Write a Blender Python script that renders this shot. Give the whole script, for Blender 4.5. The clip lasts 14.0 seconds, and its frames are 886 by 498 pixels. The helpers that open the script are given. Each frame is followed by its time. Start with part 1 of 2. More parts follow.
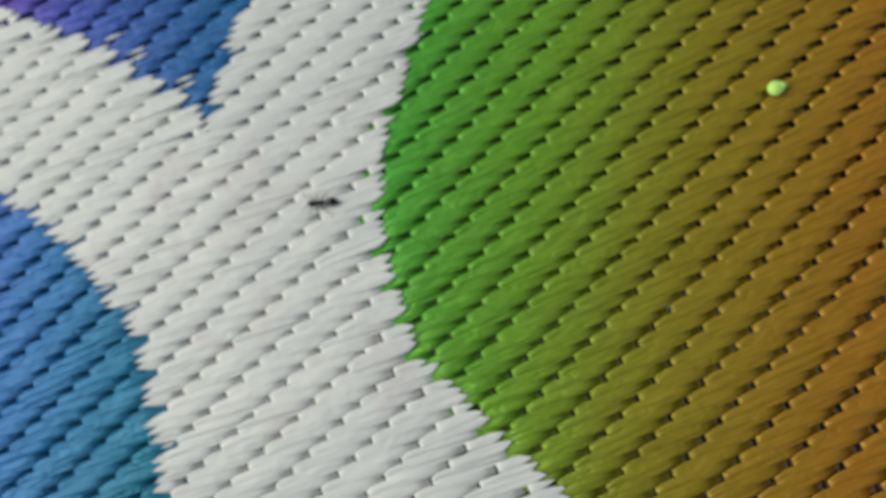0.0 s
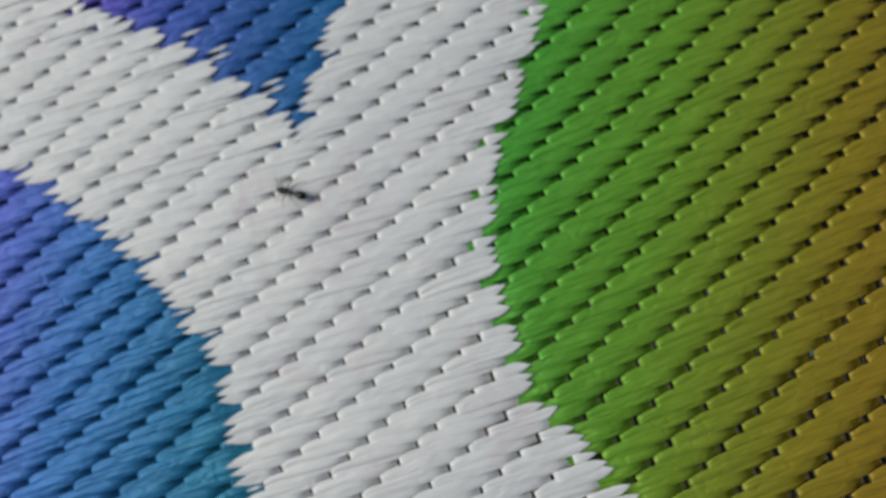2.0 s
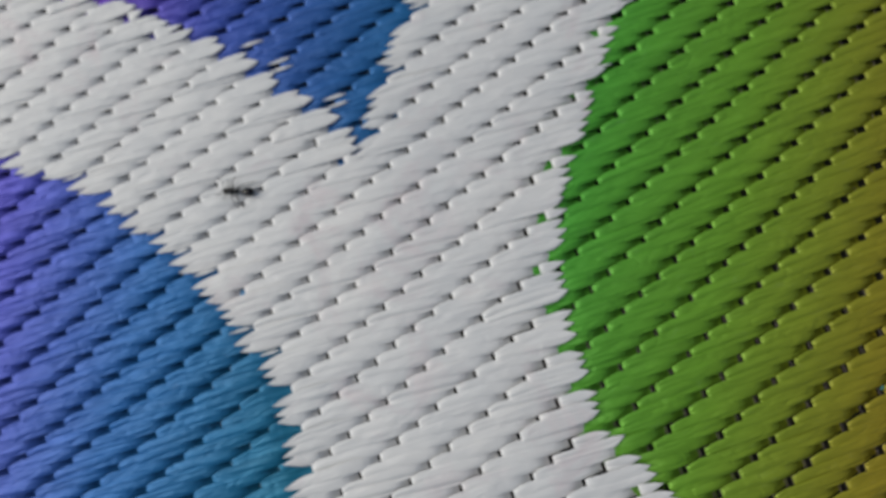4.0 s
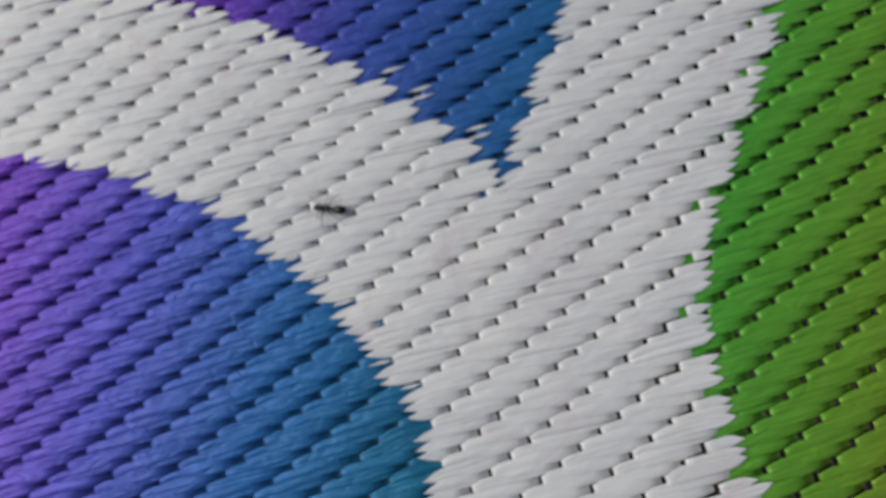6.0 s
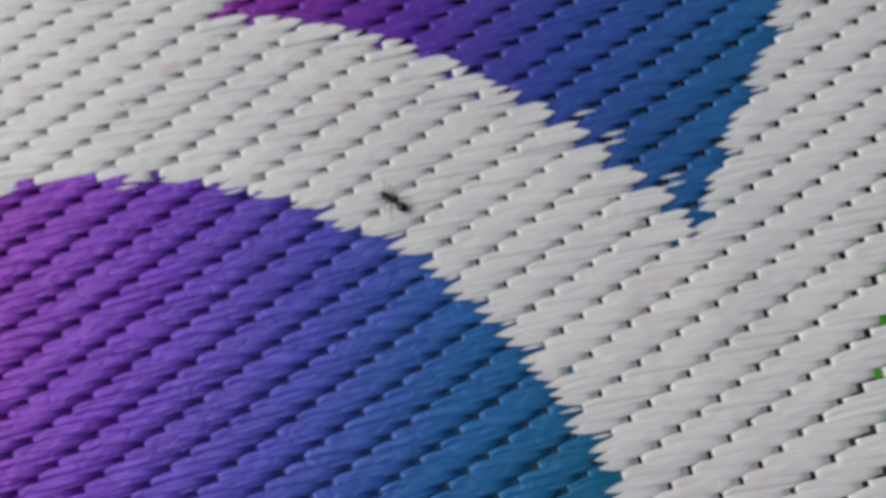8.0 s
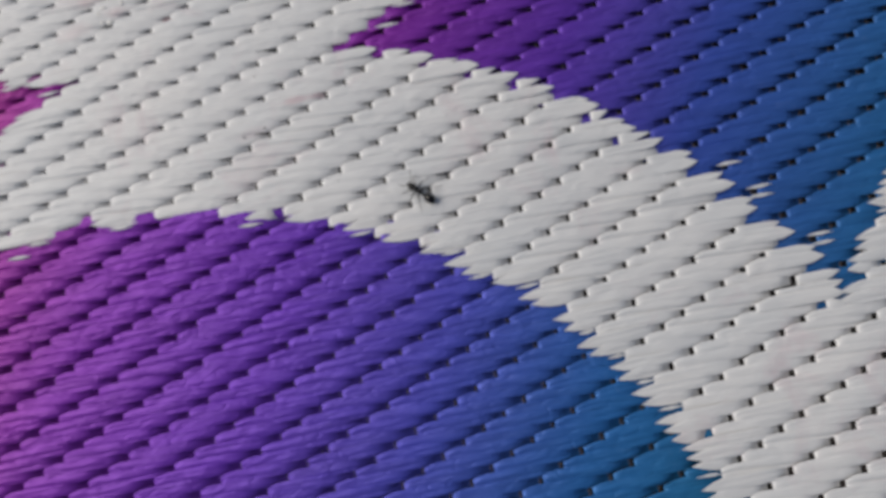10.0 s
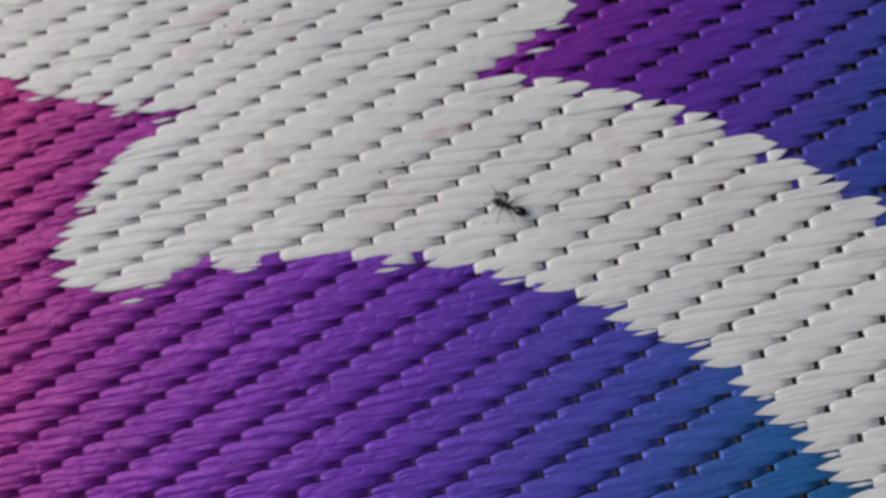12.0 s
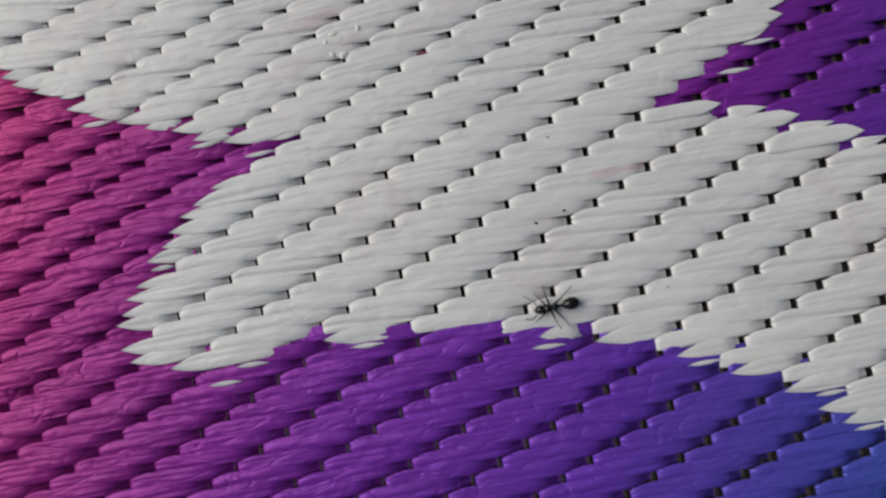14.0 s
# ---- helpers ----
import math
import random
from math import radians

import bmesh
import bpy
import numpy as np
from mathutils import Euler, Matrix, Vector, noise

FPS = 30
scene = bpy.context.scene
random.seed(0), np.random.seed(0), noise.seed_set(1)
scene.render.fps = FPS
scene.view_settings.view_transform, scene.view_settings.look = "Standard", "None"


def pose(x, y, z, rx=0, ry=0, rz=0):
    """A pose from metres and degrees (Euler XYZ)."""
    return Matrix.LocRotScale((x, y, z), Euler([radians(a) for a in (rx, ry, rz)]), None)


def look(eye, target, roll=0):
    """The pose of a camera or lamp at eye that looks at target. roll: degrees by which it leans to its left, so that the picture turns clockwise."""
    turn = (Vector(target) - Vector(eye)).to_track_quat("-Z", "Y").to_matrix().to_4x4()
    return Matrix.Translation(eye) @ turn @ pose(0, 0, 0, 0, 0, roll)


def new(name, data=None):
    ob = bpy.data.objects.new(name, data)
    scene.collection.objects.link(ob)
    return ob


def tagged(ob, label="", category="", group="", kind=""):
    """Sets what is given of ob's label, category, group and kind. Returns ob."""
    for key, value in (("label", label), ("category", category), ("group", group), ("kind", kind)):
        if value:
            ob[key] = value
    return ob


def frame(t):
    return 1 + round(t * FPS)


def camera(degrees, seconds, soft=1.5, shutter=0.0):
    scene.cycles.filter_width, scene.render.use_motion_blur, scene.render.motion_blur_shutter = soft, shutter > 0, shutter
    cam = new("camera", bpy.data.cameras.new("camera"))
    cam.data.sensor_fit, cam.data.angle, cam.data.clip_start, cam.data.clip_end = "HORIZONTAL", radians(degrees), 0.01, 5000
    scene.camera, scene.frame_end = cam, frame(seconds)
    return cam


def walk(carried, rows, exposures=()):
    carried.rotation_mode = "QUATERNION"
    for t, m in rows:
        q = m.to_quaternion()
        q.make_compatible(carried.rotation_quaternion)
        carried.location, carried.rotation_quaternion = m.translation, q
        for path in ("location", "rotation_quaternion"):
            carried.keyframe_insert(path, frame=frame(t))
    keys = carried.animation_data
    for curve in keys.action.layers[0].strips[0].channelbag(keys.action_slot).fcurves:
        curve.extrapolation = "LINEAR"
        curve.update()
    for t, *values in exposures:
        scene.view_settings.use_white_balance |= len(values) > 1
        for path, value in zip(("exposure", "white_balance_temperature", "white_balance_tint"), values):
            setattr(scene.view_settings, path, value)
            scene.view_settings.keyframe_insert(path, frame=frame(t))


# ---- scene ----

# ---- camera and its way ----
cam = camera(62.19, 14.0, soft=2.2, shutter=0.5)
cam.data.dof.use_dof = True
cam.data.dof.focus_distance, cam.data.dof.aperture_fstop = 0.073, 20.0
PATH = [
    (0.0, pose(0.06065, -0.04619, 0.10305, 9.74, 7.31, -18.66)),
    (0.5, pose(0.05624, -0.04118, 0.10116, 9.38, 6.84, -18.74)),
    (1.0, pose(0.05143, -0.03778, 0.09952, 9.35, 6.28, -18.46)),
    (1.5, pose(0.04769, -0.03519, 0.09782, 9.08, 5.91, -18.08)),
    (2.0, pose(0.04460, -0.03386, 0.09710, 9.07, 5.48, -17.30)),
    (2.5, pose(0.04321, -0.03261, 0.09690, 9.03, 5.17, -17.05)),
    (5.0, pose(0.02947, -0.02248, 0.09815, 8.26, 4.39, -15.27)),
    (5.5, pose(0.02511, -0.01983, 0.09868, 8.16, 4.29, -14.90)),
    (6.0, pose(0.01852, -0.01585, 0.09840, 7.94, 3.72, -14.39)),
    (6.5, pose(0.01253, -0.01366, 0.09890, 8.08, 3.51, -13.56)),
    (7.0, pose(0.00546, -0.01087, 0.09901, 8.18, 2.85, -12.78)),
    (7.5, pose(-0.00026, -0.00884, 0.09941, 8.54, 2.79, -12.09)),
    (8.0, pose(-0.00661, -0.00496, 0.09944, 8.69, 2.58, -11.88)),
    (10.5, pose(-0.02402, 0.01097, 0.09714, 6.51, 3.38, -9.55)),
    (11.0, pose(-0.02825, 0.01372, 0.09501, 6.43, 3.46, -9.32)),
    (11.5, pose(-0.03243, 0.01630, 0.09340, 6.44, 3.79, -9.26)),
    (12.0, pose(-0.03829, 0.01931, 0.09091, 6.38, 3.53, -9.02)),
    (12.5, pose(-0.04311, 0.02223, 0.08806, 6.08, 3.41, -8.86)),
    (13.0, pose(-0.04979, 0.02681, 0.08292, 5.39, 1.95, -8.79)),
    (13.5, pose(-0.05391, 0.03006, 0.07902, 4.76, 1.59, -8.62)),
    (14.0, pose(-0.05652, 0.03454, 0.07480, 3.88, 1.89, -8.99)),
]
walk(cam, PATH, [(0.0, 0.15, 7000, 0), (1.0, 0.08, 6750, 3), (2.5, 0.01, 6700, 6), (5.0, -0.04, 6700, 9), (8.0, -0.01, 6780, 10), (11.0, -0.02, 6880, 12), (14.0, -0.09, 6900, 9)])

# ---- daylight: open shade, broad light from one side ----
world = bpy.data.worlds.new("world")
scene.world = world
world.use_nodes = True
sky = world.node_tree.nodes.new("ShaderNodeTexSky")
sky.sky_type = "NISHITA"
sky.sun_disc = False
sky.sun_elevation, sky.sun_rotation = radians(50), radians(-70)
backdrop_node = world.node_tree.nodes["Background"]
world.node_tree.links.new(sky.outputs[0], backdrop_node.inputs[0])
backdrop_node.inputs[1].default_value = 0.055
sun_data = bpy.data.lights.new("sun", "SUN")
sun_data.energy, sun_data.angle, sun_data.color = 2.45, radians(55), (1.0, 0.96, 0.90)
sun = new("sun", sun_data)
sun.matrix_world = look((-0.70, 0.24, 0.72), (0, 0, 0))


# ---- materials ----
def material(name):
    m = bpy.data.materials.new(name)
    m.use_nodes = True
    return m, m.node_tree.nodes, m.node_tree.links, m.node_tree.nodes["Principled BSDF"]


def add(nodes, kind, **values):
    n = nodes.new(kind)
    for key, value in values.items():
        n.inputs[key.replace("_", " ")].default_value = value
    return n


def tape_relief(nodes, links, shader, strength, wrinkles):
    """Fine creases that run along the tape, soft dents across it, and sharp slanting wrinkles."""
    geo = nodes.new("ShaderNodeNewGeometry")
    mapping = nodes.new("ShaderNodeMapping")
    mapping.inputs["Scale"].default_value = (70, 800, 300)
    mapping.inputs["Rotation"].default_value = (0, 0, radians(-7))
    links.new(geo.outputs["Position"], mapping.inputs["Vector"])
    crease = add(nodes, "ShaderNodeTexNoise", Scale=1.0, Detail=3.0, Roughness=0.6)
    links.new(mapping.outputs[0], crease.inputs["Vector"])
    slant = nodes.new("ShaderNodeMapping")
    slant.inputs["Scale"].default_value = (230, 520, 300)
    slant.inputs["Rotation"].default_value = (0, 0, radians(-24))
    links.new(geo.outputs["Position"], slant.inputs["Vector"])
    dent = add(nodes, "ShaderNodeTexNoise", Scale=1.0, Detail=5.0, Roughness=0.55, Distortion=1.0)
    links.new(slant.outputs[0], dent.inputs["Vector"])
    mix = nodes.new("ShaderNodeMath")
    mix.operation = "MULTIPLY_ADD"
    mix.inputs[1].default_value = 0.4
    links.new(crease.outputs[0], mix.inputs[0])
    links.new(dent.outputs[0], mix.inputs[2])
    fold = nodes.new("ShaderNodeMapping")
    fold.inputs["Scale"].default_value = (130, 520, 200)
    fold.inputs["Rotation"].default_value = (0, 0, radians(-15))
    links.new(geo.outputs["Position"], fold.inputs["Vector"])
    crumple = add(nodes, "ShaderNodeTexNoise", Scale=1.0, Detail=1.5, Distortion=1.2)
    links.new(fold.outputs[0], crumple.inputs["Vector"])
    centred = nodes.new("ShaderNodeMath")
    centred.operation = "SUBTRACT"
    centred.inputs[1].default_value = 0.5
    links.new(crumple.outputs[0], centred.inputs[0])
    either = nodes.new("ShaderNodeMath")
    either.operation = "ABSOLUTE"
    links.new(centred.outputs[0], either.inputs[0])
    line = nodes.new("ShaderNodeMapRange")
    line.inputs["From Max"].default_value = 0.07
    line.inputs["To Min"].default_value, line.inputs["To Max"].default_value = -wrinkles, 0.0
    links.new(either.outputs[0], line.inputs["Value"])
    total = nodes.new("ShaderNodeMath")
    links.new(mix.outputs[0], total.inputs[0])
    links.new(line.outputs[0], total.inputs[1])
    bump = add(nodes, "ShaderNodeBump", Strength=strength, Distance=0.0004)
    links.new(total.outputs[0], bump.inputs["Height"])
    links.new(bump.outputs[0], shader.inputs["Normal"])
    return geo, crease, dent


# smears on the white tape: place, half length, half width in millimetres, turn in degrees, strength
SMEARS = [(-67.2, 65.6, 3.2, 1.1, 10, 0.55), (-64.3, 62.7, 2.2, 0.9, 5, 0.45), (-70.4, 60.8, 3.0, 1.2, 8, 0.30), (-40.6, 44.9, 4.2, 0.6, 4, 0.6),
          (-37.2, 45.1, 1.6, 0.4, 4, 0.6), (-47.5, 41.3, 3.0, 1.0, 8, 0.25)]


def white_tape():
    m, nodes, links, shader = material("white_tape")
    geo, crease, dent = tape_relief(nodes, links, shader, 0.45, 0.10)
    stain = add(nodes, "ShaderNodeTexNoise", Scale=70.0, Detail=4.0, Roughness=0.6)
    links.new(geo.outputs["Position"], stain.inputs["Vector"])
    ramp = nodes.new("ShaderNodeValToRGB")
    ramp.color_ramp.elements[0].position, ramp.color_ramp.elements[0].color = 0.3, (0.64, 0.66, 0.67, 1)
    ramp.color_ramp.elements[1].position, ramp.color_ramp.elements[1].color = 0.7, (0.74, 0.74, 0.73, 1)
    links.new(stain.outputs[0], ramp.inputs[0])
    # slight shade painted along the creases of the white
    groove_shade = nodes.new("ShaderNodeValToRGB")
    groove_shade.color_ramp.elements[0].position, groove_shade.color_ramp.elements[0].color = 0.25, (0.91, 0.91, 0.92, 1)
    groove_shade.color_ramp.elements[1].position, groove_shade.color_ramp.elements[1].color = 0.6, (1, 1, 1, 1)
    links.new(crease.outputs[0], groove_shade.inputs[0])
    mul = nodes.new("ShaderNodeMixRGB")
    mul.blend_type = "MULTIPLY"
    mul.inputs[0].default_value = 1.0
    links.new(ramp.outputs[0], mul.inputs[1])
    links.new(groove_shade.outputs[0], mul.inputs[2])
    soil = add(nodes, "ShaderNodeTexNoise", Scale=95.0, Detail=5.0, Roughness=0.65, Distortion=0.8)
    links.new(geo.outputs["Position"], soil.inputs["Vector"])
    amount = nodes.new("ShaderNodeMapRange")
    amount.inputs["From Min"].default_value, amount.inputs["From Max"].default_value = 0.54, 0.72
    amount.inputs["To Max"].default_value = 0.5
    links.new(soil.outputs[0], amount.inputs["Value"])
    soiled = nodes.new("ShaderNodeMixRGB")
    soiled.inputs[2].default_value = (0.62, 0.51, 0.54, 1)
    links.new(amount.outputs[0], soiled.inputs[0])
    links.new(mul.outputs[0], soiled.inputs[1])
    colour = soiled.outputs[0]
    # pink smears of spilt juice
    for x, y, length, width, turn, most in SMEARS:
        at = nodes.new("ShaderNodeMapping")
        at.vector_type = "TEXTURE"
        at.inputs["Location"].default_value = (x * 0.001, y * 0.001, 0)
        at.inputs["Rotation"].default_value = (0, 0, radians(turn))
        at.inputs["Scale"].default_value = (length * 0.001, width * 0.001, 1)
        links.new(geo.outputs["Position"], at.inputs["Vector"])
        far = nodes.new("ShaderNodeVectorMath")
        far.operation = "LENGTH"
        links.new(at.outputs[0], far.inputs[0])
        ragged = add(nodes, "ShaderNodeTexNoise", Scale=420.0, Detail=3.0)
        links.new(geo.outputs["Position"], ragged.inputs["Vector"])
        edge = nodes.new("ShaderNodeMath")
        edge.operation = "MULTIPLY_ADD"
        edge.inputs[1].default_value = 1.6
        links.new(ragged.outputs[0], edge.inputs[0])
        links.new(far.outputs["Value"], edge.inputs[2])
        wash = nodes.new("ShaderNodeMapRange")
        wash.inputs["From Min"].default_value, wash.inputs["From Max"].default_value = 1.9, 1.0
        wash.inputs["To Max"].default_value = most
        links.new(edge.outputs[0], wash.inputs["Value"])
        pink = nodes.new("ShaderNodeMixRGB")
        pink.inputs[2].default_value = (0.60, 0.43, 0.46, 1)
        links.new(wash.outputs[0], pink.inputs[0])
        links.new(colour, pink.inputs[1])
        colour = pink.outputs[0]
    links.new(colour, shader.inputs["Base Color"])
    shader.inputs["Roughness"].default_value = 0.48
    shader.inputs["Specular IOR Level"].default_value = 0.85
    return m


DYE_GAIN = 1.55
# dyes of the three coloured fields: millimetres along the mat, and the colour there
DYES = {"right": [(-60, (140, 98, 30)), (-36, (122, 112, 31)), (-14, (92, 134, 40)), (6, (66, 138, 48))],
        "top": [(30, (30, 92, 136)), (60, (47, 67, 142)), (80, (80, 44, 142)), (106, (106, 30, 126))],
        "left": [(34, (24, 96, 122)), (60, (34, 88, 145)), (82, (64, 66, 154)), (104, (89, 47, 151)), (130, (106, 37, 140)), (152, (122, 28, 112)), (174, (142, 28, 94))]}


def dyed_tape(field):
    m, nodes, links, shader = material("dyed_tape_" + field)
    stops = DYES[field]
    first, last = stops[0][0], stops[-1][0]
    geo, crease, dent = tape_relief(nodes, links, shader, 0.55, 0.25)
    along = nodes.new("ShaderNodeVectorMath")
    along.operation = "DOT_PRODUCT"
    along.inputs[1].default_value = (-0.8815, 0.4722, 0)
    links.new(geo.outputs["Position"], along.inputs[0])
    place = nodes.new("ShaderNodeMapRange")
    place.inputs["From Min"].default_value = -0.0553 + first * 0.001
    place.inputs["From Max"].default_value = -0.0553 + last * 0.001
    links.new(along.outputs["Value"], place.inputs["Value"])
    ramp = nodes.new("ShaderNodeValToRGB")
    e = ramp.color_ramp.elements
    while len(e) < len(stops):
        e.new(0.5)
    for k, (mm, colour) in enumerate(stops):
        e[k].position = (mm - first) / (last - first)
        e[k].color = (*dye(colour), 1)
    links.new(place.outputs[0], ramp.inputs[0])
    # shade in the creases, multiplied into the dye colour
    crease_shade = nodes.new("ShaderNodeValToRGB")
    crease_shade.color_ramp.elements[0].position, crease_shade.color_ramp.elements[0].color = 0.3, (0.86, 0.86, 0.86, 1)
    crease_shade.color_ramp.elements[1].position, crease_shade.color_ramp.elements[1].color = 0.7, (1.05, 1.05, 1.05, 1)
    links.new(crease.outputs[0], crease_shade.inputs[0])
    mul = nodes.new("ShaderNodeMixRGB")
    mul.blend_type = "MULTIPLY"
    mul.inputs[0].default_value = 1.0
    links.new(ramp.outputs[0], mul.inputs[1])
    links.new(crease_shade.outputs[0], mul.inputs[2])
    scuff = add(nodes, "ShaderNodeTexNoise", Scale=2.2, Detail=4.0, Roughness=0.6, Distortion=1.0)
    links.new(dent.inputs["Vector"].links[0].from_socket, scuff.inputs["Vector"])
    rubbed = nodes.new("ShaderNodeMapRange")
    rubbed.inputs["From Min"].default_value, rubbed.inputs["From Max"].default_value = 0.60, 0.78
    rubbed.inputs["To Max"].default_value = 0.05
    links.new(scuff.outputs[0], rubbed.inputs["Value"])
    worn = nodes.new("ShaderNodeMixRGB")
    worn.inputs[2].default_value = (0.5, 0.5, 0.52, 1)
    links.new(rubbed.outputs[0], worn.inputs[0])
    links.new(mul.outputs[0], worn.inputs[1])
    links.new(worn.outputs[0], shader.inputs["Base Color"])
    shader.inputs["Roughness"].default_value = 0.42
    shader.inputs["Metallic"].default_value = 0.24
    shader.inputs["Specular IOR Level"].default_value = 0.34
    return m


def dye(colour):
    """Linear base colour of a dyed tape."""
    return [min(1.0, DYE_GAIN * (((c / 255 + 0.055) / 1.055) ** 2.4 if c > 10 else c / 255 / 12.92)) for c in colour]


def plain(name, colour, roughness, grain=900.0, depth=0.25):
    m, nodes, links, shader = material(name)
    geo = nodes.new("ShaderNodeNewGeometry")
    noise_node = add(nodes, "ShaderNodeTexNoise", Scale=grain, Detail=4.0)
    links.new(geo.outputs["Position"], noise_node.inputs["Vector"])
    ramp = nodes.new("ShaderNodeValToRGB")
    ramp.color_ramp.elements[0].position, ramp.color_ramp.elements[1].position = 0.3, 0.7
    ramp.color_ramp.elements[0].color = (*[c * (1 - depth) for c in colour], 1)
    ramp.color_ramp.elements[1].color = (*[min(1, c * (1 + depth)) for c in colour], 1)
    links.new(noise_node.outputs[0], ramp.inputs[0])
    links.new(ramp.outputs[0], shader.inputs["Base Color"])
    bump = add(nodes, "ShaderNodeBump", Strength=0.3, Distance=0.0001)
    links.new(noise_node.outputs[0], bump.inputs["Height"])
    links.new(bump.outputs[0], shader.inputs["Normal"])
    shader.inputs["Roughness"].default_value = roughness
    return m


TAPES = [white_tape(), dyed_tape("right"), dyed_tape("top"), dyed_tape("left")]
TAPE_LABELS = ["white plastic tape weave", "ochre to green plastic tape weave", "blue to violet plastic tape weave", "blue, violet and magenta plastic tape weave"]
WARP = plain("warp_thread", (0.12, 0.10, 0.095), 0.4)
# near black, so that gaps in the weave look deeply shaded
GAP_SHADE = plain("gap_shade", (0.025, 0.024, 0.024), 0.8)
CONCRETE = plain("concrete", (0.30, 0.29, 0.27), 0.85, 60.0)
ANT_BLACK = plain("ant_shell", (0.006, 0.005, 0.005), 0.22, 4000.0)
ANT_LEG = plain("ant_leg", (0.010, 0.007, 0.006), 0.45, 4000.0)
for shell in (ANT_BLACK, ANT_LEG):
    shell.node_tree.nodes["Principled BSDF"].inputs["Specular IOR Level"].default_value = 0.45
LIME = plain("lime_bud", (0.52, 0.82, 0.20), 0.5, 1500.0, 0.12)
TEAL = plain("teal_fibre", (0.03, 0.14, 0.12), 0.5, 3000.0)
RED = plain("red_fibre", (0.16, 0.03, 0.06), 0.6, 3000.0)
CRUMB = plain("pale_crumb", (0.74, 0.73, 0.70), 0.3, 3000.0, 0.1)
GRIT = plain("grit", (0.04, 0.035, 0.03), 0.8, 4000.0)


# ---- helpers for things ----
def part(name, bm, mat, parent, label=""):
    me = bpy.data.meshes.new(name)
    bm.to_mesh(me)
    bm.free()
    me.materials.append(mat)
    for p in me.polygons:
        p.use_smooth = True
    ob = new(name, me)
    ob.parent = parent
    return tagged(ob, label)


# ---- ground ----
def ground():
    n = 24
    size = 60.0
    bm = bmesh.new()
    steps = [math.copysign(abs(k / n) ** 3, k) * size for k in range(-n, n + 1)]
    grid = [[bm.verts.new((x, y, -0.0032)) for x in steps] for y in steps]
    for a, b in zip(grid, grid[1:]):
        for k in range(len(a) - 1):
            bm.faces.new((a[k], a[k + 1], b[k + 1], b[k]))
    ob = part("ground", bm, CONCRETE, None)
    tagged(ob, "grey concrete ground under the woven mat", "ground", kind="structure")


# ---- woven mat: a three-over-one twill of flat plastic tape ----
MM = 0.001
PERIOD, ROW = 11.815, 1.296        # one float with its gap; one weft row
COLUMN = PERIOD / 4
LEAN = 1.27                        # degrees by which the weave lies askew
ORIGIN = (-3.31, 18.57)            # a binding point of the white weft
# the wefts: fields that they show in, a binding point, further skew in degrees, stretch along and across
WEFTS = [((0,), ORIGIN, 0.0, 1.0, 1.0), ((2, 3), (0.65, 17.95), 0.0, 1.0, 1.0), ((1,), (98.86, -25.06), 1.84, 0.981, 1.012)]
X_RANGE, Y_RANGE = (-175, 185), (-130, 140)
NEAR = (-96, -18, 13, 71)          # the stretch whose tapes are single pieces

FIELD_RIGHT = [(140, 140), (80, 37), (72, 25), (66, 15.7), (62.7, 10.6), (58.2, 4.6), (55.2, -0.5), (51.7, -5), (49, -10), (46.4, -17.2), (45.7, -24), (45.4, -30), (45.6, -38),
               (48.7, -43.5), (51.8, -49.7), (54.9, -55.8), (58, -61), (65, -72), (80, -92), (110, -130), (260, -130), (260, 140)]
FIELD_TOP = [(25.4, 3.6), (24.8, 9.6), (21.6, 13.6), (18.6, 16.5), (15.7, 20.4), (12.5, 24.2), (9.4, 27.7), (3.2, 32.5), (-2.8, 37.9), (-8.7, 41.5), (-14.9, 44.6), (-20.5, 47.1),
             (-27, 49.6), (-33, 51), (-30, 52.4), (-27, 53.9), (-24, 55.6), (-21.8, 58), (-18, 64), (-12, 74), (10, 140), (120, 140), (60, 52), (52, 42), (45, 33), (40.5, 26.5),
             (37, 22), (34, 17.8), (30.8, 13), (28.1, 8.2)]
FIELD_LEFT = [(-101.5, 67), (-98.2, 64), (-94.2, 61.2), (-90.2, 59), (-84.4, 57), (-78.8, 54.8), (-72.5, 53.2), (-77.7, 51), (-80, 49.2), (-83.3, 46.8), (-85.5, 44.5), (-87.8, 42),
              (-90.4, 37.5), (-90.1, 33.6), (-85, 32.3), (-76, 32), (-71.9, 32.9), (-64, 32), (-56, 31.3), (-47.4, 29.6), (-42, 28.2), (-35.5, 25.8)]
DISC = [(-26.8, 21.8), (-22.4, 18.1), (-16.3, 14.6), (-10.3, 9.5), (-7, 4.5), (-3.8, 1), (-1.1, -3.6), (1.5, -8), (4, -12), (4.8, -16), (7.1, -19), (7.3, -25), (7.3, -30), (6.6, -36), (6.3, -42),
        (4, -47), (0, -55), (-8, -66), (-25, -80), (-60, -130), (-300, -130), (-300, 140), (-150, 120), (-125, 92), (-110, 76)]


# where a weft has been pulled out of line: place, shift along and across, in millimetres
WHITE_PULLS = [(-90, 80, 1.71, -1.83), (-90, 60, 0.53, 0.28), (10, -30, -0.90, 0.73), (-50, 30, 0.32, -2.43), (-50, 40, 0.18, 0.25), (10, -40, 0.02, -1.01), (-70, 80, 0.23, -3.55),
               (0, 40, -0.73, -0.26), (-70, 50, -1.14, 3.02), (-40, 50, 0.55, 1.16), (10, 0, 0.39, 0.37), (-100, 70, 1.94, -1.00)]
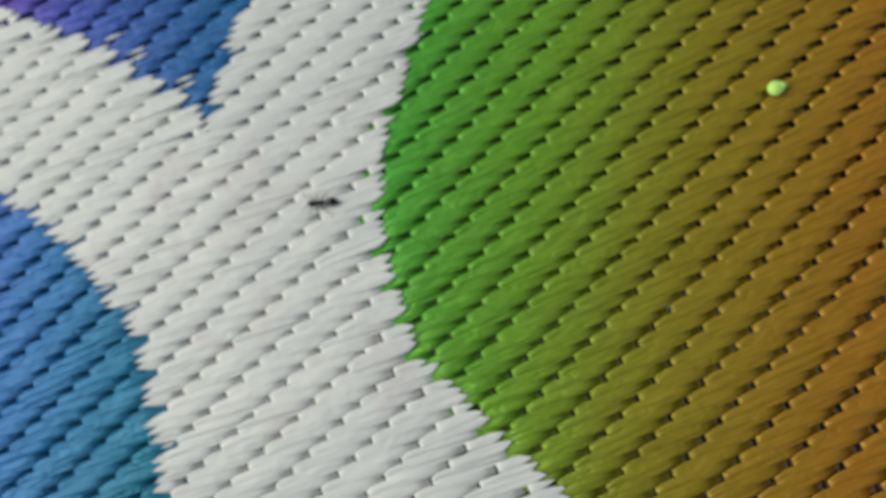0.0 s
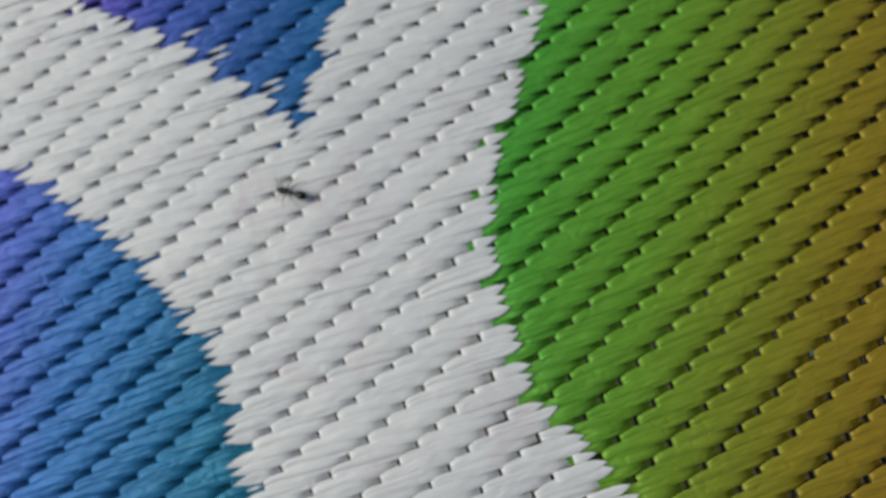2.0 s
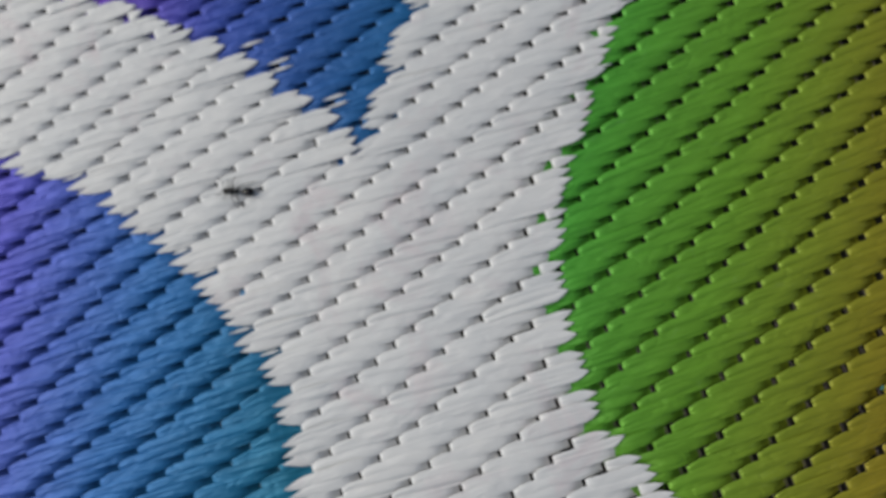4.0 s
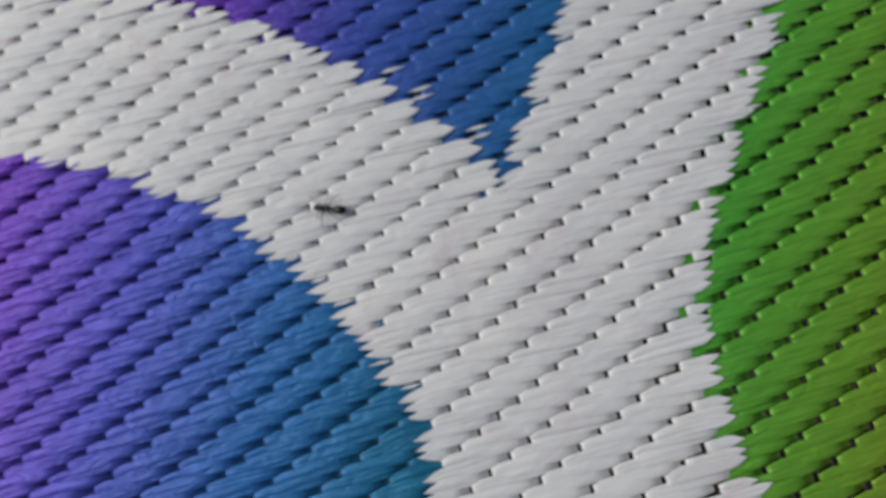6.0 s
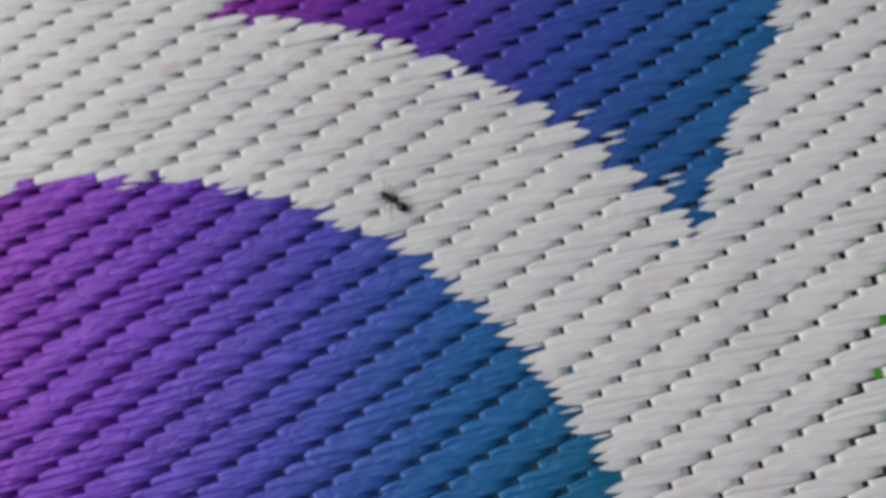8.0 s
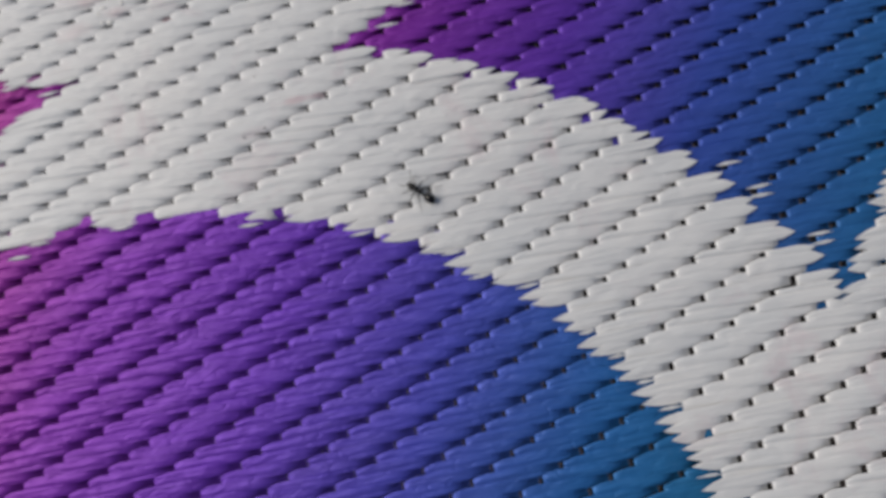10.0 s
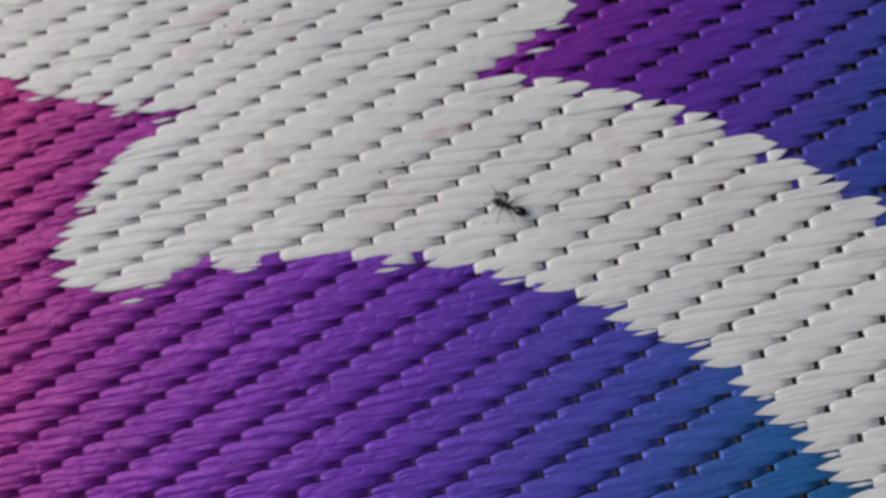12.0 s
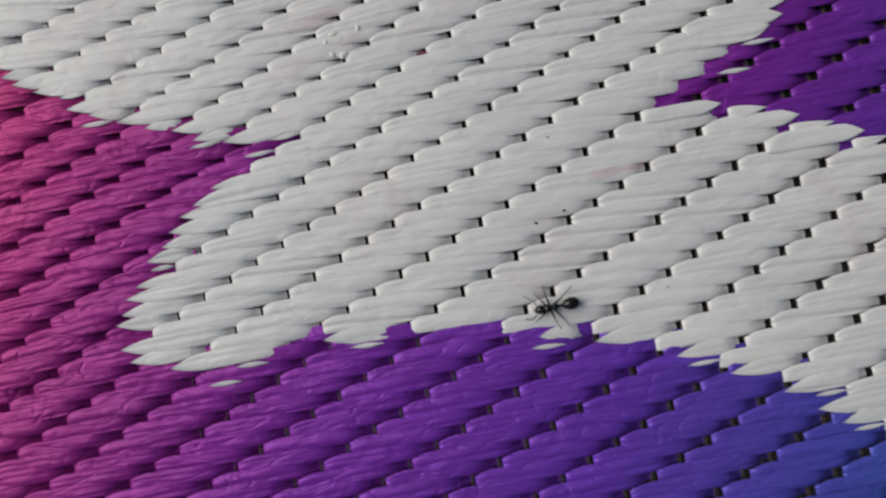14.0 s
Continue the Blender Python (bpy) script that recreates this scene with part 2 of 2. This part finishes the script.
DYED_PULLS = [(-110, 56, -1.8, 1.99), (-110, 20, 1.2, 2.01), (-110, 66, 6.42, -4.07), (-76, 66, 3.13, -3.42), (-110, 32, 1.2, -1.92), (-76, 56, -1.64, 1.42), (-86, 32, 0.35, 0.16)]


def pulled(x, y, pulls, spread):
    """A point of a weft after the pulls, from its place in an even weave."""
    dx, dy = 0.0, 0.0
    for px, py, sx, sy in pulls:
        k = math.exp(-((x - px) ** 2 + (y - py) ** 2) / (2 * spread ** 2))
        dx, dy = dx + sx * k, dy + sy * k
    return x + dx, y + dy


def inside(x, y, loop):
    hit = False
    for (x0, y0), (x1, y1) in zip(loop, loop[1:] + loop[:1]):
        if (y0 > y) != (y1 > y) and x < x0 + (y - y0) / (y1 - y0) * (x1 - x0):
            hit = not hit
    return hit


def field_at(x, y):
    """0 for the white ground, 1 to 3 for the dyed fields."""
    if inside(x, y, FIELD_RIGHT):
        return 1
    if inside(x, y, FIELD_TOP):
        return 2
    return 3 if inside(x, y, FIELD_LEFT + DISC) else 0


ALONG, ACROSS = 15, 12
FINE = 6                           # steps in a column at which a colour may give way


def smooth(k):
    k = min(1.0, max(0.0, k))
    return k * k * (3 - 2 * k)


def tape_shape(columns, start, end, variant, slack):
    """Vertices and faces of one float in millimetres. start, end: 'bound' where the tape dives under a warp thread, 'tip' where it narrows to a point over the other colour,
    'under' where it slips below the other colour. slack: a softer, crumpled tape that sinks deeper towards its bound end."""
    rng = random.Random(variant * 131 + round(columns * 17) + len(start) * 5 + len(end))
    rise = rng.uniform(0.10, 0.17) if slack else rng.uniform(0.08, 0.14)
    x0 = {"bound": 0.23, "tip": -1.9 + rng.uniform(-0.2, 0.4), "under": -2.9, "sliver": -0.2}[start]
    x1 = columns * COLUMN + {"bound": -0.08 if slack else -0.20, "tip": 1.1 + rng.uniform(-0.4, 0.3), "under": 2.9, "sliver": 0.4}[end]
    length = x1 - x0
    fat, lean, crown = rng.uniform(0.96, 1.08), rng.uniform(-0.06, 0.06), rng.uniform(0.94, 1.08)
    # folds that run along the tape: where across it, how deep, how slanted and how wide
    folds = [(rng.uniform(-0.7, 0.7), rng.choice((0.0, 0.06, 0.13)) if slack else rng.choice((0.0, 0.02, 0.05, 0.13)), rng.uniform(-1.2, 0.4), rng.uniform(0.10, 0.24)) for _ in range(2)]
    point = rng.uniform(-0.22, 0.22)
    tapers = min(3.8, 0.62 * length), min(2.3, 0.5 * length) if columns > 1.2 else 0.85 * length
    wob = [0.05 * noise.noise((k * 0.35, variant * 4.3, columns + 0.5)) for k in range(ALONG + 1)]
    verts = []
    for a in range(ALONG + 1):
        s = a / ALONG
        s = 0.5 - 0.5 * math.cos(math.pi * s)
        x = x0 + s * length
        d0, d1 = max(0.0, x - x0), max(0.0, x1 - x)
        # upper and lower edge of the float, in rows, and its height
        up, low, z = 0.66, -0.62, 0.92 * crown + (0.24 if "tip" in (start, end) else 0.0)
        if start == "sliver":
            up, low, z = 0.10 + 0.20 * math.sin(math.pi * s), 0.08 - 0.14 * math.sin(math.pi * s), 1.26
        elif start == "bound":
            grow = math.sin(min(1, d0 / (3.2 if slack else 2.7)) * math.pi / 2)
            up = (0.32 + 0.50 * grow if slack else 0.34 + 0.48 * grow) - 0.14 * smooth((d0 - 3.4) / 4)
            low = -0.56 - 0.08 * smooth(d0 / 1.2)
            z *= 0.74 + 0.26 * math.sqrt(1 - (1 - min(1, d0 / 0.9)) ** 2)
        elif start == "under":
            z *= 0.30 + 0.64 * smooth((d0 - 1.0) / 4.4)
        if end == "bound":
            if slack:
                up = min(up, 0.46 + 0.22 * smooth(d1 / 3.0))
                low = max(low, -0.50 - 0.12 * smooth(d1 / 2.4))
                z *= (0.62 + 0.38 * smooth(d1 / 5.5)) * (0.2 + 0.8 * smooth(d1 / 3.0))
                z -= 0.75 * (1 - smooth(d1 / 2.1))
            else:
                up = min(up, 0.46 + 0.22 * smooth(d1 / 4.0))
                low = max(low, -0.52 - 0.10 * smooth(d1 / 3.0))
                z *= (0.72 + 0.28 * smooth(d1 / 5.5)) * (0.38 + 0.62 * smooth((d1 + 0.3) / 2.2))
                z -= 0.22 * (1 - smooth(d1 / 1.3))
        elif end == "tip" and start == "bound" and columns < 3:
            up = min(up, 0.42)
        elif end == "under":
            z *= 0.30 + 0.64 * smooth((d1 - 1.0) / 4.4)
        up, low = up * fat + wob[a], low * fat + wob[-1 - a]
        for kind, d, taper in ((start, d0, tapers[0]), (end, d1, tapers[1])):
            if kind == "tip" and d < taper:
                k = math.sin(d / taper * math.pi / 2) 
                up, low = point + (up - point) * k, point + (low - point) * k
        width = (up - low) / 1.28
        for b in range(ACROSS + 1):
            q = b / ACROSS * 2 - 1
            q = math.copysign(abs(q) ** 0.8, q)
            y = ((up + low) / 2 + (up - low) / 2 * q + lean * (s - 0.5)) * ROW
            arch = max(0.0, 1 - abs(q) ** 2.2)
            zz = z + rise * width * (arch - 1) + 0.07 * q
            for at, depth, slant, wide in folds:
                zz -= depth * width * math.exp(-((q - at - slant * (s - 0.5)) / wide) ** 2)
            zz += (0.09 if slack else 0.06) * noise.noise((x * 0.30 - y * 0.5 + variant * 9.1, y * 1.5, variant * 3.7 + columns))
            if slack:
                # crumples that run aslant
                zz -= 0.10 * max(0.0, 1 - 5 * abs(noise.noise((x * 0.16 - y * 0.35 + variant * 5.3, y * 0.8 + x * 0.22, variant * 2.9 + columns)))) * smooth(min(d0, d1) / 2)
            verts.append((x, y, zz - (0.06 if abs(q) > 0.999 else 0.0)))
    faces = []
    n = ACROSS + 1
    for a in range(ALONG):
        for b in range(ACROSS):
            i = a * n + b
            faces.append((i, i + n, i + n + 1, i + 1))
    return verts, faces


def mat_floats():
    """Every float of the weave, in the mat's own axes: place, skew, stretch, length in columns, its two ends, and its field."""
    strays = random.Random(21)
    ca, sa = math.cos(radians(LEAN)), math.sin(radians(LEAN))
    for fields, (ox, oy), skew, along, across in WEFTS:
        dyed = fields[0] > 0
        cs, ss = math.cos(radians(skew)), math.sin(radians(skew))
        column, row = COLUMN * along, ROW * across
        j0, j1 = int((oy - Y_RANGE[1]) / row), int((oy - Y_RANGE[0]) / row)
        c0, c1 = int((X_RANGE[0] - ox) / column), int((X_RANGE[1] - ox) / column)

        def at(p, q):
            x, y = ox + cs * p - ss * q, oy + ss * p + cs * q
            if not dyed:
                return pulled(x, y - 0.4, WHITE_PULLS, 24.0)
            return pulled(x, y, DYED_PULLS, 14.0) if 3 in fields else (x, y)

        def field_near(p, q):
            x, y = at(p, q)
            return field_at(ca * x - sa * y, sa * x + ca * y)

        def lay(p, q, columns, start, end, field):
            (x, y), (x1, y1) = at(p, q), at(p + columns * column, q)
            return x, y, math.atan2(y1 - y, x1 - x), math.hypot(x1 - x, y1 - y) / (columns * COLUMN), columns, start, end, field

        for j in range(j0, j1):
            q = -j * row
            shown, slivers = [], []
            for f in range(c0 * FINE, c1 * FINE):
                p = (f + 0.5) * column / FINE
                here = field_near(p, q)
                field = max(here, field_near(p, q + 0.6 * row), field_near(p, q - 0.6 * row)) if dyed else here
                shown.append(field if field in fields else None)
                # slivers of white show just past an upper border, and where the tapes run out into the top field
                if not dyed and here and f % FINE == FINE // 2:
                    if (f // FINE + j) % 4 == 3 and not field_near(p, q + (1.3 if at(p, q)[0] > -72 else 2.1) * row) and strays.random() < 0.6:
                        slivers.append((f // FINE) * column)
                    elif here == 2 and not field_near(p - 1.25 * column, q) and field_near(p, q - 2 * row) and strays.random() < 0.7:
                        slivers.append((f // FINE) * column)
            k, n = 0, len(shown)
            while k < n:
                if shown[k] is None:
                    k += 1
                    continue
                f = k + c0 * FINE
                e = k + 1
                while e < n and ((e + c0 * FINE) % FINE or ((e + c0 * FINE) // FINE + j) % 4) and shown[e] == shown[k]:
                    e += 1
                other = "under" if dyed else "tip"
                ends = ["bound" if g % FINE == 0 and (g // FINE + j) % 4 == 0 else other for g in (f, e + c0 * FINE)]
                p = f * column / FINE
                if ends[0] == "tip" and e - k <= FINE:
                    ends = ["sliver", "sliver"]
                if e - k > FINE / 2 or dyed:
                    yield lay(p, q, (e - k) / FINE, *ends, shown[k])
                k = e
            for p in slivers:
                yield lay(p, q, 1, "sliver", "sliver", 0)


def woven_mat():
    mat = tagged(new("woven_mat"), "woven plastic tape mat with white ground and coloured fields", "mat")
    mat.matrix_basis = pose(0, 0, 0, 0, 0, LEAN)
    rng = random.Random(3)
    shapes, meshes = {}, {}
    rest = [([], []) for _ in TAPES]
    singles = []
    for x, y, skew, along, columns, start, end, field in mat_floats():
        key = (columns, start, end, rng.randrange(7), field > 0)
        if key not in shapes:
            shapes[key] = tape_shape(*key)
        verts, faces = shapes[key]
        dy, dz, tilt = rng.uniform(-0.07, 0.07), rng.uniform(-0.04, 0.04), rng.uniform(-0.008, 0.008)
        if NEAR[0] < x < NEAR[1] and NEAR[2] < y < NEAR[3] and len(singles) < 300:
            singles.append((key, field, x, y + dy, dz, tilt + skew, along))
            continue
        vs, fs = rest[field]
        k = len(vs)
        ct, st = math.cos(tilt + skew) * along, math.sin(tilt + skew) * along
        vs.extend(((vx * ct - vy * st + x) * MM, (vx * st + vy * ct + y + dy) * MM, (vz + dz) * MM) for vx, vy, vz in verts)
        fs.extend(tuple(i + k for i in f) for f in faces)
    for field, (vs, fs) in enumerate(rest):
        me = bpy.data.meshes.new("weave")
        me.from_pydata(vs, [], fs)
        me.materials.append(TAPES[field])
        me.polygons.foreach_set("use_smooth", [True] * len(me.polygons))
        ob = new("weave", me)
        ob.parent = mat
        tagged(ob, TAPE_LABELS[field], kind="stuff")
    # warp threads, in one mesh, and a near-black slab as the shade in the gaps
    bm = bmesh.new()
    c0, c1 = int((X_RANGE[0] - ORIGIN[0]) / COLUMN), int((X_RANGE[1] - ORIGIN[0]) / COLUMN)
    for c in range(c0, c1):
        for side in (-0.11, 0.11, COLUMN * 0.31 - 0.11, COLUMN * 0.31 + 0.11):
            x = ORIGIN[0] + c * COLUMN + side
            ring = [(0.05 * math.cos(t * math.pi / 3), 0.05 * math.sin(t * math.pi / 3)) for t in range(6)]
            lo = [bm.verts.new(((x + u) * MM, Y_RANGE[0] * MM, (v - 0.5) * MM)) for u, v in ring]
            hi = [bm.verts.new(((x + u) * MM, Y_RANGE[1] * MM, (v - 0.5) * MM)) for u, v in ring]
            for k in range(6):
                bm.faces.new((lo[k], lo[(k + 1) % 6], hi[(k + 1) % 6], hi[k]))
    tagged(part("warp_threads", bm, WARP, mat, "thin dark warp threads"), kind="stuff")
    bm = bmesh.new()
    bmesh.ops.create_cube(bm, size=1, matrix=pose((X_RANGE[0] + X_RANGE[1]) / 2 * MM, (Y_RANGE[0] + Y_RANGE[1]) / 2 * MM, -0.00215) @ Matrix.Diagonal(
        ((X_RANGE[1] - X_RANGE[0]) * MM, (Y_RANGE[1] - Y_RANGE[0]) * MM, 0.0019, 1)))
    part("shade_slab", bm, GAP_SHADE, mat, "near-black slab under the weave, standing in for shade in its gaps")
    for key, field, x, y, dz, tilt, along in singles:
        if (key, field) not in meshes:
            verts, faces = shapes[key]
            me = bpy.data.meshes.new("strand")
            me.from_pydata([(vx * MM, vy * MM, vz * MM) for vx, vy, vz in verts], [], faces)
            me.materials.append(TAPES[field])
            me.polygons.foreach_set("use_smooth", [True] * len(me.polygons))
            meshes[key, field] = me
        ob = new("strand", meshes[key, field])
        ob.parent = mat
        ob.matrix_basis = pose(x * MM, y * MM, dz * MM, 0, 0, math.degrees(tilt)) @ Matrix.Diagonal((along, along, 1, 1))
    return mat


# ---- the ant: head towards +x, feet at z = 0, millimetres ----
def blob(segments, rings, sx, sy, sz, cx, cy, cz, taper=0.0):
    bm = bmesh.new()
    bmesh.ops.create_uvsphere(bm, u_segments=segments, v_segments=rings, radius=1)
    for v in bm.verts:
        x, y, z = v.co
        k = 1 + taper * x
        v.co = ((cx + sx * x) * MM, (cy + sy * y * k) * MM, (cz + sz * z * k) * MM)
    return bm


def tube(points, radii, sides=6):
    bm = bmesh.new()
    rings = []
    for k, p in enumerate(points):
        p = Vector(p)
        way = (Vector(points[min(k + 1, len(points) - 1)]) - Vector(points[max(k - 1, 0)])).normalized()
        side = way.cross(Vector((0.3, 0.2, 1))).normalized()
        up = side.cross(way)
        rings.append([bm.verts.new((p + radii[k] * (side * math.cos(t * math.tau / sides) + up * math.sin(t * math.tau / sides))) * MM) for t in range(sides)])
    for a, b in zip(rings, rings[1:]):
        for k in range(sides):
            bm.faces.new((a[k], a[(k + 1) % sides], b[(k + 1) % sides], b[k]))
    bm.faces.new(rings[0][::-1])
    bm.faces.new(rings[-1])
    bmesh.ops.recalc_face_normals(bm, faces=bm.faces)
    return bm


def ant():
    body = tagged(new("ant"), "small shiny black ant walking across the woven mat", "ant")
    head = part("head", blob(18, 12, 0.54, 0.45, 0.38, 1.72, 0, 0.70, -0.16), ANT_BLACK, body)
    for side in (-1, 1):
        part("eye", blob(8, 6, 0.09, 0.05, 0.09, 1.80, side * 0.38, 0.82), ANT_BLACK, head)
        part("mandible", tube([(2.08, side * 0.18, 0.62), (2.28, side * 0.14, 0.58), (2.36, side * 0.02, 0.56)], [0.08, 0.06, 0.02]), ANT_LEG, head)
        reach = [(2.02, 0.18, 0.80), (2.06, 0.50, 1.00), (2.14, 0.82, 1.06), (2.62, 1.26, 0.98), (3.12, 1.70, 0.66)] if side < 0 else [
            (2.02, 0.16, 0.80), (2.24, 0.42, 1.00), (2.42, 0.66, 1.08), (2.86, 0.78, 0.85), (3.34, 0.66, 0.40)]
        part("antenna", tube([(x, side * y, z) for x, y, z in reach], [0.045, 0.042, 0.048, 0.040, 0.036]), ANT_LEG, head)
    part("thorax", blob(16, 10, 0.52, 0.43, 0.42, 0.92, 0, 0.80, 0.15), ANT_BLACK, body)
    part("hind_thorax", blob(14, 8, 0.48, 0.34, 0.34, 0.24, 0, 0.74, 0.10), ANT_BLACK, body)
    part("waist", blob(10, 8, 0.17, 0.17, 0.27, -0.36, 0, 0.68), ANT_BLACK, body)
    part("gaster", blob(20, 12, 0.90, 0.62, 0.56, -1.36, 0, 0.76, -0.06), ANT_BLACK, body)
    legs = []
    for root, knee, foot in (((1.10, 0.22, 0.62), (1.62, 0.80, 1.02), (2.15, 1.38, 0.0)), ((0.72, 0.24, 0.60), (0.75, 1.15, 1.10), (0.55, 2.15, 0.0)), ((0.36, 0.22, 0.58), (-0.45, 1.05, 1.15), (-1.45, 2.05, 0.0))):
        for side in (-1, 1):
            r, k, f = [Vector((p[0], p[1] * side, p[2])) for p in (root, knee, foot)]
            shin = k.lerp(f, 0.62)
            pts = [Vector((0, 0, 0)), (k - r) * 0.5 + Vector((0, 0, 0.08)), k - r, shin - r, f - r, f - r + Vector((f.x - k.x, f.y - k.y, 0)).normalized() * 0.28]
            leg = part("leg", tube(pts, [0.08, 0.10, 0.058, 0.038, 0.026, 0.018]), ANT_LEG, body)
            leg.matrix_basis = pose(*(r * MM))
            legs.append((leg, r))
    return body, legs


# ---- small litter on the mat ----
def lump(name, mat, size, place, label, category, seed, turn=0, group=""):
    rng = random.Random(seed)
    bm = bmesh.new()
    bmesh.ops.create_icosphere(bm, subdivisions=3, radius=1)
    off = Vector((rng.uniform(0, 9), rng.uniform(0, 9), rng.uniform(0, 9)))
    for v in bm.verts:
        k = 1 + 0.28 * noise.noise(v.co * 1.3 + off)
        v.co = Vector((v.co.x * size[0] * k, v.co.y * size[1] * k, v.co.z * size[2] * k)) * MM
    ob = part(name, bm, mat, None)
    ob.matrix_basis = pose(place[0] * MM, place[1] * MM, place[2] * MM, 0, 0, turn)
    return tagged(ob, label, category, group)


def litter():
    bud = tagged(new("green_bud"), "pale lime green plant bud lying on the mat", "bud")
    bud.matrix_basis = pose(104.9 * MM, -19.8 * MM, 1.55 * MM, 0, 0, -5)
    part("bud_body", blob(18, 12, 1.22, 1.12, 0.85, 0, 0, 0, -0.08), LIME, bud)
    part("bud_tip", tube([(0.55, 0.02, 0), (1.0, 0.06, 0), (1.45, 0.08, -0.03), (1.85, 0.06, -0.05)], [0.80, 0.60, 0.34, 0.08], 12), LIME, bud)
    lump("fibre_scrap", TEAL, (0.35, 0.22, 0.12), (80.3, -43.3, 0.85), "tiny teal fibre scrap caught in the weave", "scrap", 5, 40)
    for k, (x, y) in enumerate(((-45.5, 41.8), (-43.3, 56.1), (-36.6, 32.6), (-48.5, 41.0), (-45.9, 49.4), (-31.4, 44.9))):
        lump("grit", GRIT, (0.16, 0.12, 0.08), (x, y, 0.84), "tiny dark grain of grit on white tape", "grit", 20 + k, 50 * k, "grains of grit on the mat")
    lump("fibre_tuft", RED, (0.75, 0.34, 0.28), (-57.2, 60.1, 0.62), "dull red fibre tuft caught in a gap of white tape", "fibre", 31, 12)
    for k, (x, y, size) in enumerate(((-66.0, 63.7, 0.42), (-65.2, 61.3, 0.5), (-66.8, 63.0, 0.34), (-63.3, 64.0, 0.36), (-66.3, 61.6, 0.3))):
        lump("crumb", CRUMB, (size, size * 0.7, size * 0.4), (x, y, 0.9), "pale translucent crumb stuck to stained white tape", "crumb", 40 + k, 35 * k, "crumbs on the stain")


ANT_WAY = [
    (0.0, 39.44, -12.85, 164), (0.5, 34.85, -9.83, 145), (1.0, 31.29, -7.18, 147), (1.5, 27.06, -4.74, 144), (2.0, 22.98, -2.63, 147), (2.5, 19.78, -1.06, 158),
    (5.0, 3.29, 7.59, 161), (5.5, 2.78, 8.03, 164), (6.0, 2.29, 8.10, 160), (6.5, -0.90, 9.36, 151), (7.0, -4.26, 12.64, 141), (7.5, -8.67, 15.19, 138), (8.0, -13.02, 18.44, 133),
    (10.5, -28.85, 31.44, 138), (11.0, -32.12, 33.79, 143), (11.5, -33.33, 33.97, 148), (12.0, -33.25, 33.82, 148), (12.5, -36.05, 34.33, 167), (13.0, -40.14, 33.66, 179),
    (13.5, -43.92, 32.66, 191), (14.0, -47.83, 32.43, 183)]


ground()
woven_mat()
ANT, LEGS = ant()
litter()


def motions():
    walk(ANT, [(t, pose(x * MM, y * MM, 0.90 * MM, 0, 0, turn)) for t, x, y, turn in ANT_WAY])
    for k, (leg, root) in enumerate(LEGS):
        phase = math.pi * ((k // 2 + k % 2) % 2)
        side = 1 if k % 2 else -1
        rows = []
        for step in range(351):
            t = step / 25
            a = math.tau * 2.3 * t + phase
            rows.append((t, pose(*(root * MM), 5 * side * max(0, math.cos(a)), 0, 13 * side * math.sin(a))))
        walk(leg, rows)


motions()
